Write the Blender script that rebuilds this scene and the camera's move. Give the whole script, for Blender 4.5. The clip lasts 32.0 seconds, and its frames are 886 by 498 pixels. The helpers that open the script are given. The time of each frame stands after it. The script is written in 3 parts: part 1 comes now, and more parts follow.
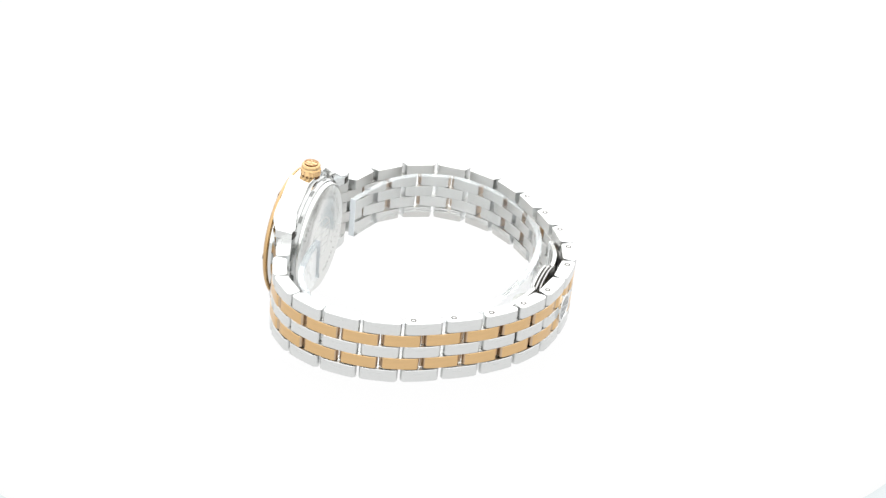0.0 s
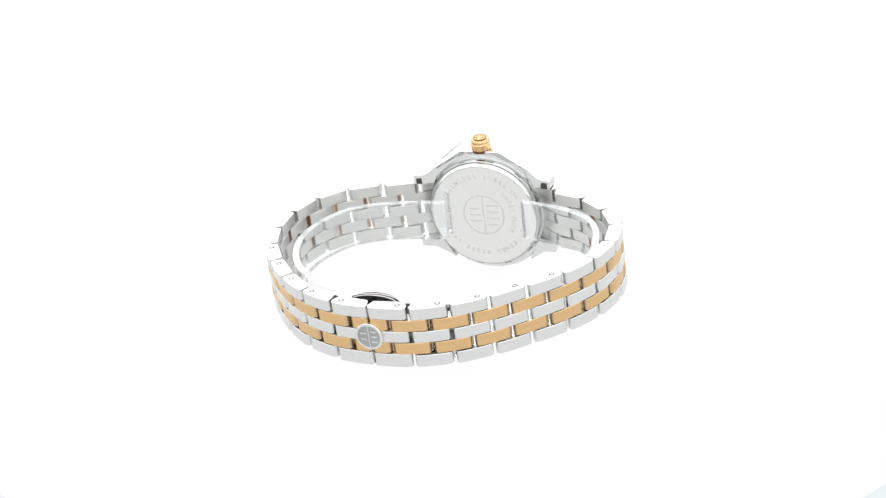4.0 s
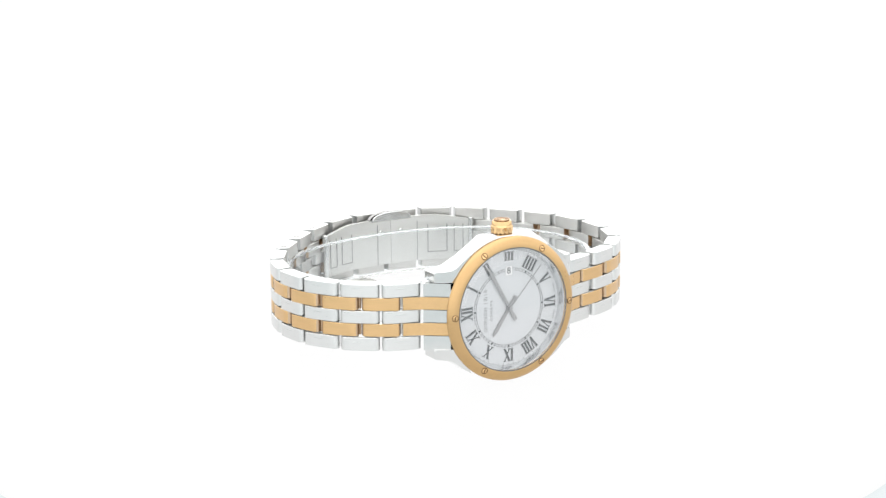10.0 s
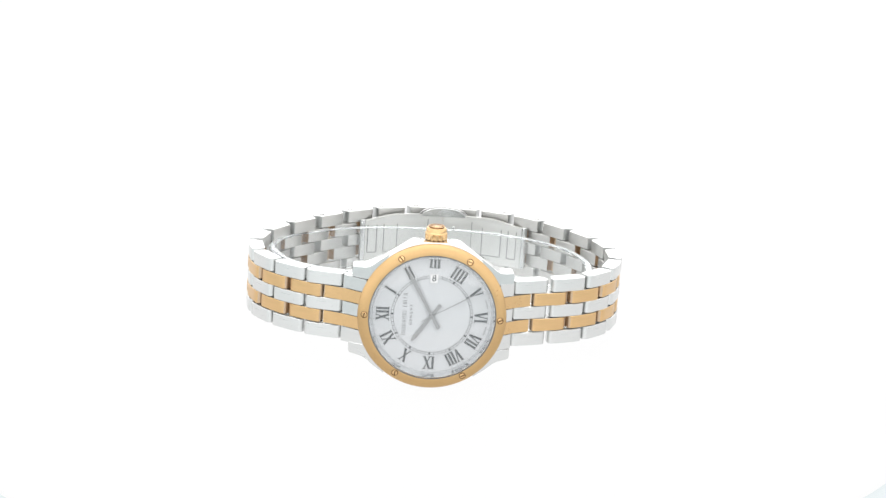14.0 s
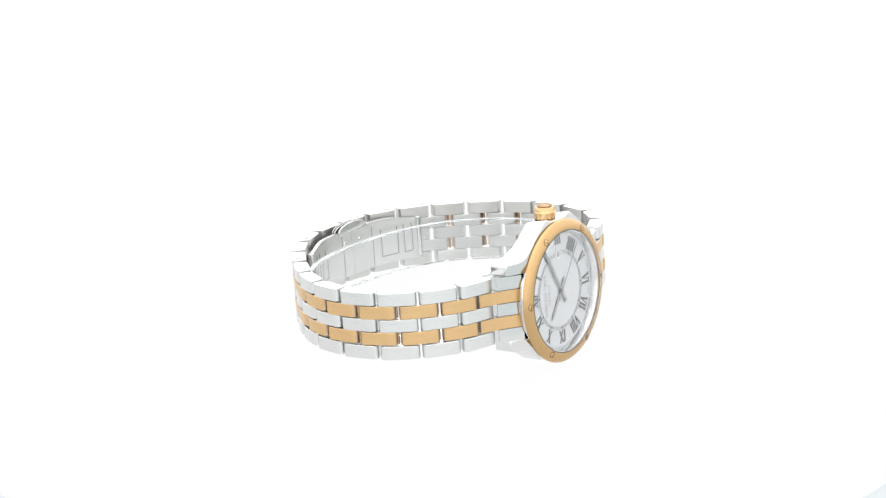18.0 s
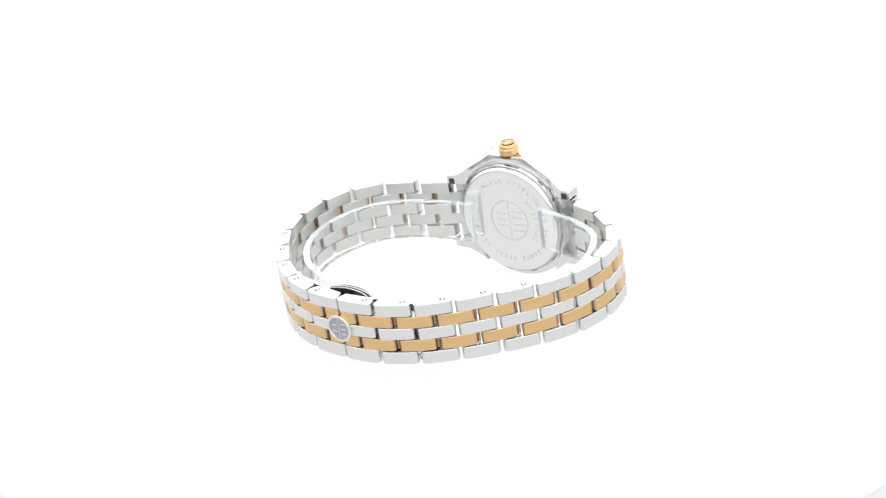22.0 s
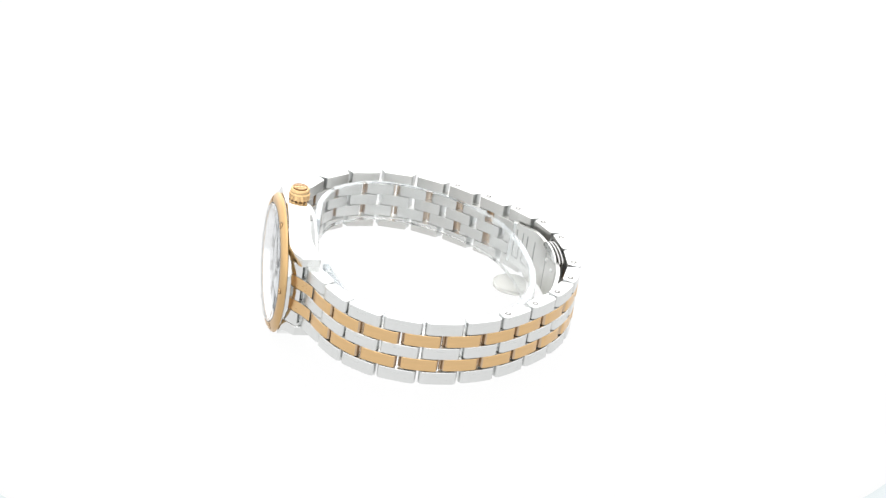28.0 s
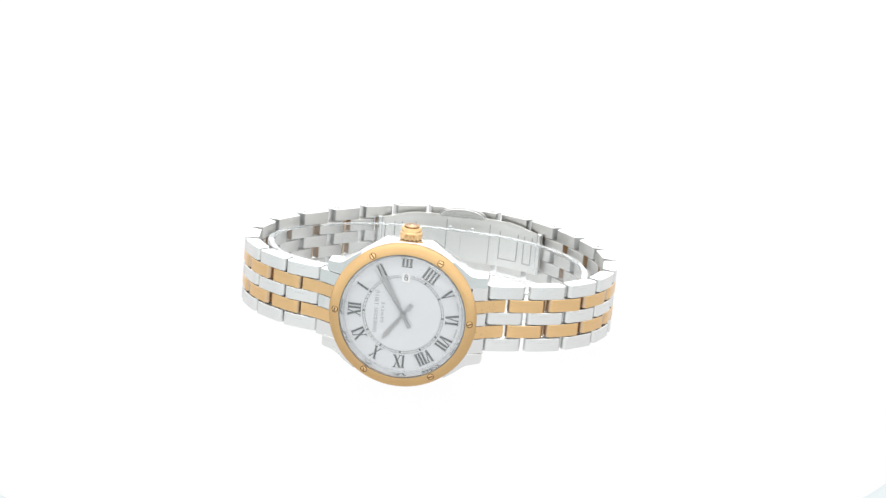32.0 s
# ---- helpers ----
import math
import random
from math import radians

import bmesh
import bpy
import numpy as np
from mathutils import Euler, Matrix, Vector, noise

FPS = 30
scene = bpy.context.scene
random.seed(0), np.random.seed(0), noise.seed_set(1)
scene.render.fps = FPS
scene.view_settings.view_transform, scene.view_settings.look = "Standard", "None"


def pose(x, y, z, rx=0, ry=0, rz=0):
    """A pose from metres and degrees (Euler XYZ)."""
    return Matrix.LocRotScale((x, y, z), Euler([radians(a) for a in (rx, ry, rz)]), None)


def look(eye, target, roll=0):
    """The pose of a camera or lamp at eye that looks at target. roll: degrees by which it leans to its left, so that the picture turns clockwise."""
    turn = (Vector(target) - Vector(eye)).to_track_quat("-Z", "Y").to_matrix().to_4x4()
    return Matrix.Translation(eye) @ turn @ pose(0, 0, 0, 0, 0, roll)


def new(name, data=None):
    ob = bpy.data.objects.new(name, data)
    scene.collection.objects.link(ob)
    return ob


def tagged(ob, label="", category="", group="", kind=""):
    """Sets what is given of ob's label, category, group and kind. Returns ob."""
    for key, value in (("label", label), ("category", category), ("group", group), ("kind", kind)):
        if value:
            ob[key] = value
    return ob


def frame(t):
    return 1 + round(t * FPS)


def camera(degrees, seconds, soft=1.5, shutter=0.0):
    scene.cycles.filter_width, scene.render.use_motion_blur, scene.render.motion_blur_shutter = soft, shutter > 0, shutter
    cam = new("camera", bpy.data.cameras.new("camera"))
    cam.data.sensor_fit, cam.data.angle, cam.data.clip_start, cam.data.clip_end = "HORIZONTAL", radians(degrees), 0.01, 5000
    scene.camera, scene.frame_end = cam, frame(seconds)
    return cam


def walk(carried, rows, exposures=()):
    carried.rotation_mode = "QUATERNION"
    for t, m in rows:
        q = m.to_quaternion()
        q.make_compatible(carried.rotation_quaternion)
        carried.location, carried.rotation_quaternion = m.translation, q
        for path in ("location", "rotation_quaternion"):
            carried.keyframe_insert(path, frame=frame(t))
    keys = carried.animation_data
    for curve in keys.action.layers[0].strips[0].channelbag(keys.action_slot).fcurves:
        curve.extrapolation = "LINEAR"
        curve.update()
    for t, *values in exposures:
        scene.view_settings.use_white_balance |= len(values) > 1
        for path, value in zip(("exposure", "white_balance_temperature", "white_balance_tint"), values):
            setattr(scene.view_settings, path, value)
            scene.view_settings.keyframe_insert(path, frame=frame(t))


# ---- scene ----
cam = camera(24.955, 32.0, soft=1.42)
EYE = Vector((0.0, -0.372, 0.1645))
AHEAD = Vector((math.sin(radians(0.280)) * math.cos(radians(21.937)), math.cos(radians(0.280)) * math.cos(radians(21.937)), -math.sin(radians(21.937))))
HOLD = look(EYE, EYE + AHEAD, -0.377)
walk(cam, [(0.0, HOLD), (32.0, HOLD)])

# ---- turntable's turn: degrees at half-second steps of the wind-up clock, which runs to BACK and then returns
BACK = 13.32
FIRST = -5.5
TURN = [352.46, 346.87, 340.93, 333.44, 325.39, 316.2, 305.89, 294.51, 283.37, 271.56, 259.82, 248.89, 238.15, 226.55, 215.39, 203.82, 192.79, 181.23, 169.93, 158.32, 147.34, 135.64, 124.64, 113.04, 102.19, 90.36, 78.74, 66.99, 55.96, 45.98, 37.24, 28.87, 21.7, 15.09, 9.82, 5.25, 1.92, 0.15, -0.39, -0.98]


def turn_at(t):
    u = BACK - abs(t - BACK)
    x = (u - FIRST) / 0.5
    k = min(max(int(math.floor(x)), 0), len(TURN) - 2)
    s = x - k
    a, b, c, d = TURN[max(k - 1, 0)], TURN[k], TURN[k + 1], TURN[min(k + 2, len(TURN) - 1)]
    return b + 0.5 * s * (c - a + s * (2 * a - 5 * b + 4 * c - d + s * (3 * (b - c) + d - a)))


# how the watch lies on the turntable when the turn is zero: x towards six o'clock, y towards the clasp, z towards the crown
LIE = Matrix(((0.99668, -0.02959, 0.07554, -0.00116), (0.01942, 0.9911, 0.13196, -0.03195), (-0.07871, -0.13007, 0.98839, 0.014), (0, 0, 0, 1)))
# the cuff leans a little less than the case
CUFF_LIE = Matrix(((0.9977, -0.0025, 0.0674, -0.00075), (-0.0051, 0.9937, 0.1123, -0.03197), (-0.0672, -0.1124, 0.9914, 0.01539), (0, 0, 0, 1))) @ pose(0, 0, -0.00125, 0, 0, 2.5)
SKEW = radians(-2.5)


def turned(t, lie):
    return Matrix.Rotation(radians(turn_at(t)), 4, "Z") @ lie


# ---- light: a closed tent of glowing surfaces; the unseen walls are added
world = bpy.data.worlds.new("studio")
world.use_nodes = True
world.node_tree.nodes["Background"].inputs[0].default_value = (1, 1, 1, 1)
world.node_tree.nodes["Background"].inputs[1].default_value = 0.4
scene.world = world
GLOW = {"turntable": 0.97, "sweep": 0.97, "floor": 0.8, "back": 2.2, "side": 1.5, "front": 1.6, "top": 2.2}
scene.view_settings.exposure = 0.0


# ---- materials
def material(name, colour, rough=0.5, metal=0.0, vary=0.06, grain=900.0, bump=0.0, stretch=(1, 1, 1), coat=0.0, rough_vary=0.08):
    m = bpy.data.materials.new(name)
    m.use_nodes = True
    n, l = m.node_tree.nodes, m.node_tree.links
    b = n["Principled BSDF"]
    b.inputs["Metallic"].default_value = metal
    b.inputs["Coat Weight"].default_value = coat
    tc, mp = n.new("ShaderNodeTexCoord"), n.new("ShaderNodeMapping")
    mp.inputs["Scale"].default_value = stretch
    l.new(tc.outputs["Object"], mp.inputs["Vector"])
    fine, wide = n.new("ShaderNodeTexNoise"), n.new("ShaderNodeTexNoise")
    fine.inputs["Scale"].default_value, fine.inputs["Detail"].default_value = grain, 4
    wide.inputs["Scale"].default_value, wide.inputs["Detail"].default_value = grain * 0.09, 3
    l.new(mp.outputs["Vector"], fine.inputs["Vector"])
    l.new(tc.outputs["Object"], wide.inputs["Vector"])
    both = n.new("ShaderNodeMath")
    both.operation = "ADD"
    l.new(fine.outputs["Fac"], both.inputs[0])
    l.new(wide.outputs["Fac"], both.inputs[1])
    shade = n.new("ShaderNodeMapRange")
    shade.inputs["From Min"].default_value, shade.inputs["From Max"].default_value = 0.6, 1.4
    shade.inputs["To Min"].default_value, shade.inputs["To Max"].default_value = 1 - vary, 1 + vary
    l.new(both.outputs[0], shade.inputs["Value"])
    mix = n.new("ShaderNodeVectorMath")
    mix.operation = "SCALE"
    mix.inputs[0].default_value = colour
    l.new(shade.outputs[0], mix.inputs["Scale"])
    l.new(mix.outputs[0], b.inputs["Base Color"])
    ro = n.new("ShaderNodeMapRange")
    ro.inputs["From Min"].default_value, ro.inputs["From Max"].default_value = 0.6, 1.4
    ro.inputs["To Min"].default_value, ro.inputs["To Max"].default_value = max(rough - rough_vary, 0.02), rough + rough_vary
    l.new(both.outputs[0], ro.inputs["Value"])
    l.new(ro.outputs[0], b.inputs["Roughness"])
    if bump:
        bu = n.new("ShaderNodeBump")
        bu.inputs["Strength"].default_value, bu.inputs["Distance"].default_value = bump, 0.00004
        l.new(fine.outputs["Fac"], bu.inputs["Height"])
        l.new(bu.outputs[0], b.inputs["Normal"])
    return m


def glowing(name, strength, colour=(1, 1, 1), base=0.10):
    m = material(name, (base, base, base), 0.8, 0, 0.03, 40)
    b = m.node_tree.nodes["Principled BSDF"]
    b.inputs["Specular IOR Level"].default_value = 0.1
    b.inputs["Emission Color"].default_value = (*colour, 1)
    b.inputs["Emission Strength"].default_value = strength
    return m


def clear(name, rough, ior, tint=(1, 1, 1)):
    m = material(name, tint, rough, 0, 0.0, 300, rough_vary=0.02)
    b = m.node_tree.nodes["Principled BSDF"]
    b.inputs["Transmission Weight"].default_value = 1
    b.inputs["IOR"].default_value = ior
    return m


STEEL = (0.685, 0.694, 0.687)
GOLD = (0.68, 0.455, 0.23)
m_polish = material("polished steel", STEEL, 0.10, 1, 0.04, 600, 0.02, rough_vary=0.04)
m_brush = material("brushed steel", STEEL, 0.28, 1, 0.022, 3200, 0.0, (0.06, 1, 1), rough_vary=0.012)
m_inner = material("matte inner steel", (0.615, 0.612, 0.594), 0.40, 1, 0.03, 2600, 0.04, (0.06, 1, 1))
m_gold = material("brushed rose gold", GOLD, 0.30, 1, 0.06, 3200, 0.03, (0.06, 1, 1), rough_vary=0.04)
m_bezel = material("satin rose gold", (0.555, 0.368, 0.178), 0.34, 1, 0.06, 2600, 0.05)
m_crown = material("polished rose gold", GOLD, 0.16, 1, 0.05, 800, 0.03)
# near-black that paints the shade of holes and gaps
m_shade = material("painted recess shade", (0.05, 0.045, 0.04), 0.6, 0.3, 0.1, 900)
m_maker = material("pale grey print", (0.17, 0.18, 0.185), 0.5, 0, 0.08, 900)
m_frame = material("pale grey frame", (0.42, 0.43, 0.44), 0.5, 0, 0.06, 900)
# brown that puts the shade between gold links into the colour
m_gap_brown = material("brown of the shaded gaps", (0.54, 0.41, 0.285), 0.36, 0.95, 0.1, 900)
m_goldslot = material("shaded gold slot", (0.13, 0.07, 0.03), 0.5, 0.8, 0.1, 900)
m_engraved = material("engraved rose gold", (0.40, 0.24, 0.11), 0.4, 1, 0.06, 900)
m_dial = material("silvered dial", (0.515, 0.533, 0.547), 0.5, 0.0, 0.01, 1500, 0.03)
m_print = material("grey dial print", (0.10, 0.11, 0.115), 0.45, 0.2, 0.08, 900)
m_fine = material("fine grey print", (0.16, 0.17, 0.175), 0.5, 0, 0.08, 900)
m_pointer = material("grey steel pointer", (0.33, 0.335, 0.34), 0.35, 0.6, 0.06, 900)
m_date = material("white date disc", (0.66, 0.665, 0.665), 0.5, 0, 0.03, 900)
m_etch = material("etched steel", (0.665, 0.67, 0.66), 0.36, 1, 0.04, 1500, 0.1)
m_field = material("grey etched field", (0.36, 0.37, 0.375), 0.5, 0.9, 0.1, 1500, 0.1)
m_glass = bpy.data.materials.new("sapphire crystal")
m_glass.use_nodes = True
gn, gl = m_glass.node_tree.nodes, m_glass.node_tree.links
gn.remove(gn["Principled BSDF"])
g_mix, g_clear, g_gloss, g_face, g_pow, g_share = (gn.new("ShaderNode" + k) for k in ("MixShader", "BsdfTransparent", "BsdfGlossy", "LayerWeight", "Math", "MapRange"))
g_face.inputs["Blend"].default_value = 0.5
g_pow.operation, g_pow.inputs[1].default_value = "POWER", 5.0
g_share.inputs["To Min"].default_value = 0.075
g_gloss.inputs["Roughness"].default_value = 0.03
g_gloss.inputs["Color"].default_value = (1, 1, 1, 1)
for a, z in ((g_face.outputs["Facing"], g_pow.inputs[0]), (g_pow.outputs[0], g_share.inputs["Value"]), (g_share.outputs[0], g_mix.inputs[0]), (g_clear.outputs[0], g_mix.inputs[1]), (g_gloss.outputs[0], g_mix.inputs[2]), (g_mix.outputs[0], gn["Material Output"].inputs[0])):
    gl.new(a, z)
m_acrylic = clear("clear acrylic", 0.05, 1.08, (0.97, 0.985, 0.99))
m_acrylic.node_tree.nodes["Principled BSDF"].inputs["Transmission Weight"].default_value = 0.94
# some white mixed in, standing for light caught in the edge
m_rim = clear("whitened acrylic edge", 0.1, 1.1, (0.94, 0.965, 0.975))
m_rim.node_tree.nodes["Principled BSDF"].inputs["Transmission Weight"].default_value = 0.88
m_end = material("grey acrylic end", (0.66, 0.70, 0.73), 0.5, 0, 0.04, 900)
m_flange = material("silvered flange", (0.74, 0.75, 0.76), 0.16, 0.9, 0.02, 900)
m_ring = material("ring steel toned by reflection", (0.46, 0.47, 0.465), 0.14, 1, 0.08, 500, 0.0)
m_etchdark = material("darkened notch steel", (0.30, 0.305, 0.30), 0.3, 1, 0.06, 900)
m_foot = clear("hazy acrylic", 0.2, 1.1, (0.80, 0.80, 0.77))
m_foot.node_tree.nodes["Principled BSDF"].inputs["Transmission Weight"].default_value = 0.45
m_caseback = material("fine steel of the back", (0.765, 0.772, 0.756), 0.14, 1, 0.012, 1500, 0.0, rough_vary=0.03)
m_blade = material("bright clasp steel", (0.70, 0.70, 0.68), 0.3, 1, 0.012, 2600, 0.0, (0.06, 1, 1), rough_vary=0.015)
m_button = material("clasp steel toned by reflection", (0.46, 0.455, 0.45), 0.16, 1, 0.06, 1200, 0.03)
MM = 0.001


# ---- helpers for meshes, in millimetres of the watch's own space
def finish(name, bm, mat, parent=None, label="", smooth=True, m=None):
    bmesh.ops.recalc_face_normals(bm, faces=bm.faces)
    bmesh.ops.scale(bm, vec=(MM, MM, MM), verts=bm.verts)
    me = bpy.data.meshes.new(name)
    bm.to_mesh(me)
    bm.free()
    for k in (mat if isinstance(mat, tuple) else (mat,)):
        me.materials.append(k)
    if smooth:
        me.polygons.foreach_set("use_smooth", [True] * len(me.polygons))
        me.set_sharp_from_angle(angle=radians(34))
    return piece(name, me, parent, label, m)


def piece(name, me, parent=None, label="", m=None):
    ob = new(name, me)
    if parent is not None:
        ob.parent = parent
    if m is not None:
        ob.matrix_basis = m
    if label:
        ob["label"] = label
    return ob


def part(name, bm, mat, parent, label="", m=None):
    return finish(name, bm, mat, parent, label, True, m)


def at_mm(x, y, z, turn=None):
    t = Matrix.Translation((x * MM, y * MM, z * MM))
    return t @ turn if turn is not None else t


def prism(bm, pts, y0, y1, chamfer=0.0, steps=1):
    """A closed outline of (x, z), from y0 to y1, with its rims rounded off towards the outline's inside."""
    def inset(d):
        out, n = [], len(pts)
        for i in range(n):
            a, b, c = Vector(pts[i - 1]), Vector(pts[i]), Vector(pts[(i + 1) % n])
            e, f = (b - a).normalized(), (c - b).normalized()
            nrm = Vector((-e.y - f.y, e.x + f.x))
            nrm = nrm.normalized() if nrm.length > 1e-6 else Vector((-e.y, e.x))
            k = max(nrm.dot(Vector((-e.y, e.x))), 0.5)
            out.append(b + nrm * (d / k))
        return out
    area = sum(pts[i - 1][0] * pts[i][1] - pts[i][0] * pts[i - 1][1] for i in range(len(pts)))
    sgn = 1 if area > 0 else -1
    levels = []
    if chamfer:
        for i in range(steps + 1):
            a = math.pi / 2 * i / steps
            levels.append((y0 + chamfer * (1 - math.sin(a)), chamfer * (1 - math.cos(a))))
        levels.reverse()
        levels += [(y0 + y1 - y, d) for y, d in reversed(levels)]
    else:
        levels = [(y0, 0), (y1, 0)]
    levels.sort()
    rings = [[bm.verts.new((q.x, y, q.y)) for q in (inset(sgn * d) if d else [Vector(v) for v in pts])] for y, d in levels]
    n = len(pts)
    for r, s in zip(rings, rings[1:]):
        for i in range(n):
            bm.faces.new((r[i - 1], r[i], s[i], s[i - 1]))
    bm.faces.new(rings[0])
    bm.faces.new(rings[-1])


def lathe(bm, profile, seg=64, centre=(0, 0), closed=True):
    """Turns a profile of (radius, y) about the dial's axis."""
    rings = []
    for r, y in profile:
        if r < 1e-6:
            rings.append([bm.verts.new((centre[0], y, centre[1]))])
        else:
            rings.append([bm.verts.new((centre[0] + r * math.cos(2 * math.pi * i / seg), y, centre[1] + r * math.sin(2 * math.pi * i / seg))) for i in range(seg)])
    pairs = list(zip(rings, rings[1:]))
    if closed:
        pairs.append((rings[-1], rings[0]))
    for a, b in pairs:
        for i in range(seg):
            if len(a) == 1 and len(b) == 1:
                continue
            if len(a) == 1:
                bm.faces.new((a[0], b[i], b[i - 1]))
            elif len(b) == 1:
                bm.faces.new((a[i - 1], a[i], b[0]))
            else:
                bm.faces.new((a[i - 1], a[i], b[i], b[i - 1]))


def bar(bm, a, b, width, y0, y1):
    """A straight bar from a to b (x, z)."""
    a, b = Vector(a), Vector(b)
    d = (b - a).normalized()
    s = Vector((-d.y, d.x)) * width / 2
    prism(bm, [a - s, b - s, b + s, a + s], y0, y1)


def arc(r, a0, a1, n, centre=(0, 0)):
    return [(centre[0] + r * math.cos(radians(a0 + (a1 - a0) * i / n)), centre[1] + r * math.sin(radians(a0 + (a1 - a0) * i / n))) for i in range(n + 1)]


# ---- the place: floor, turntable and tent
def slab(name, x0, x1, y0, y1, z0, z1, mat, label):
    bm = bmesh.new()
    bmesh.ops.create_cube(bm, size=1)
    for v in bm.verts:
        v.co = Vector((x0 if v.co.x < 0 else x1, y0 if v.co.y < 0 else y1, z0 if v.co.z < 0 else z1)) * 1000
    return tagged(finish(name, bm, mat, smooth=False), label, name.split("_")[0], kind="structure")


# floor, walls and ceiling are given a glow; walls and ceiling stay unseen
m_back, m_side, m_front, m_top = (glowing("glowing tent cloth " + k, GLOW[k]) for k in ("back", "side", "front", "top"))
slab("floor", -0.7, 0.7, -0.62, 0.9, -0.03, -0.0012, glowing("glowing pale floor", GLOW["floor"], (0.91, 0.985, 1.0), base=0.06), "pale bluish floor, its tone given as a glow")
slab("wall_back", -0.7, 0.7, 0.9, 0.92, -0.03, 0.9, m_back, "unseen white glowing wall added behind the turntable")
slab("wall_front", -0.7, 0.7, -0.64, -0.62, -0.03, 0.9, m_front, "unseen white glowing wall added behind the camera")
slab("wall_left", -0.72, -0.7, -0.64, 0.92, -0.03, 0.9, m_side, "unseen white glowing wall added at the side")
slab("wall_right", 0.7, 0.72, -0.64, 0.92, -0.03, 0.9, m_side, "unseen white glowing wall added at the side")
slab("ceiling", -0.72, 0.72, -0.64, 0.92, 0.9, 0.92, m_top, "unseen white glowing panel added over the turntable")

# glow put into sheet and turntable keeps them white, without contact shadow
slab("sweep", -0.69, 0.69, 0.0, 0.895, -0.012, -0.0006, glowing("glowing white sheet", GLOW["sweep"], base=0.01), "white glowing sheet behind the turntable")
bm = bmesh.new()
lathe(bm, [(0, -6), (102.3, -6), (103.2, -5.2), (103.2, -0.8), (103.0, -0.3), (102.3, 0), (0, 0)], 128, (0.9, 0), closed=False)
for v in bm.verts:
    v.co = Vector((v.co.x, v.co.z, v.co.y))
tagged(finish("turntable", bm, glowing("glowing white acrylic", GLOW["turntable"], base=0.01)), "round white glowing acrylic turntable under the watch", "turntable", kind="structure")

# ---- wristwatch
watch = tagged(new("wristwatch"), "steel and rose gold wristwatch with white Roman dial lying sideways", "watch")
watch.matrix_basis = LIE


def case_outline(flattened=1.0):
    """The case without its horns: a round, flattened where the bracelet joins."""
    pts = []
    for i in range(120):
        a = 2 * math.pi * i / 120
        x, z = math.cos(a), math.sin(a)
        flat = min(max((0.62 - abs(z)) / 0.12, 0), 1)
        r = 13.72 - 0.82 * flat * flattened
        pts.append((r * x, r * z))
    return pts


def guard_outline():
    """Straight shoulders rise from the horns to both sides of the crown, which sits in a shallow dip between them."""
    half = [(11.3, 8.6), (10.9, 9.3), (10.3, 10.0), (9.6, 10.7), (7.2, 12.6), (4.8, 14.35), (4.3, 14.62), (3.8, 14.66), (3.3, 14.5), (2.6, 14.1), (1.4, 14.0)]
    return half + [(-x, z) for x, z in reversed(half)] + arc(12.45, 143, 37, 24)


def horn(bm, sx, sz):
    """One horn: it runs out beside the bracelet and bends back to the wrist, its tip rounded."""
    low, tip = 6.35, 15.15
    flat = [10.9 + 0.4 * i for i in range(10)]
    pts = [(x, low) for x in flat] + [(tip - 0.12, low + 0.02), (tip, low + 0.14), (tip, 7.25)]
    pts += arc(0.5, 10, 80, 6, (tip - 0.5, 7.9))
    pts += [(tip - 0.6, 8.41), (tip - 1.05, 8.43), (13.5, 8.48), (12.9, 8.56), (12.3, 8.74), (11.7, 9.08), (11.1, 9.55), (10.5, 10.05), (9.8, 10.55), (8.4, 11.5)]
    old = set(bm.verts)
    prism(bm, [(sx * x, sz * z) for x, z in pts], 0.0, 1.0, 0.06, 3)
    for v in bm.verts:
        if v not in old:
            reach = abs(v.co.x)
            front = 0.55 + 2.15 * min(max((reach - 11.2) / 3.95, 0), 1) ** 1.3
            back = 4.7 + 1.5 * min(max((reach - 9.5) / 4.0, 0), 1)
            v.co.y = front + (back - front) * v.co.y
            v.co.x = sx * min(reach, tip)


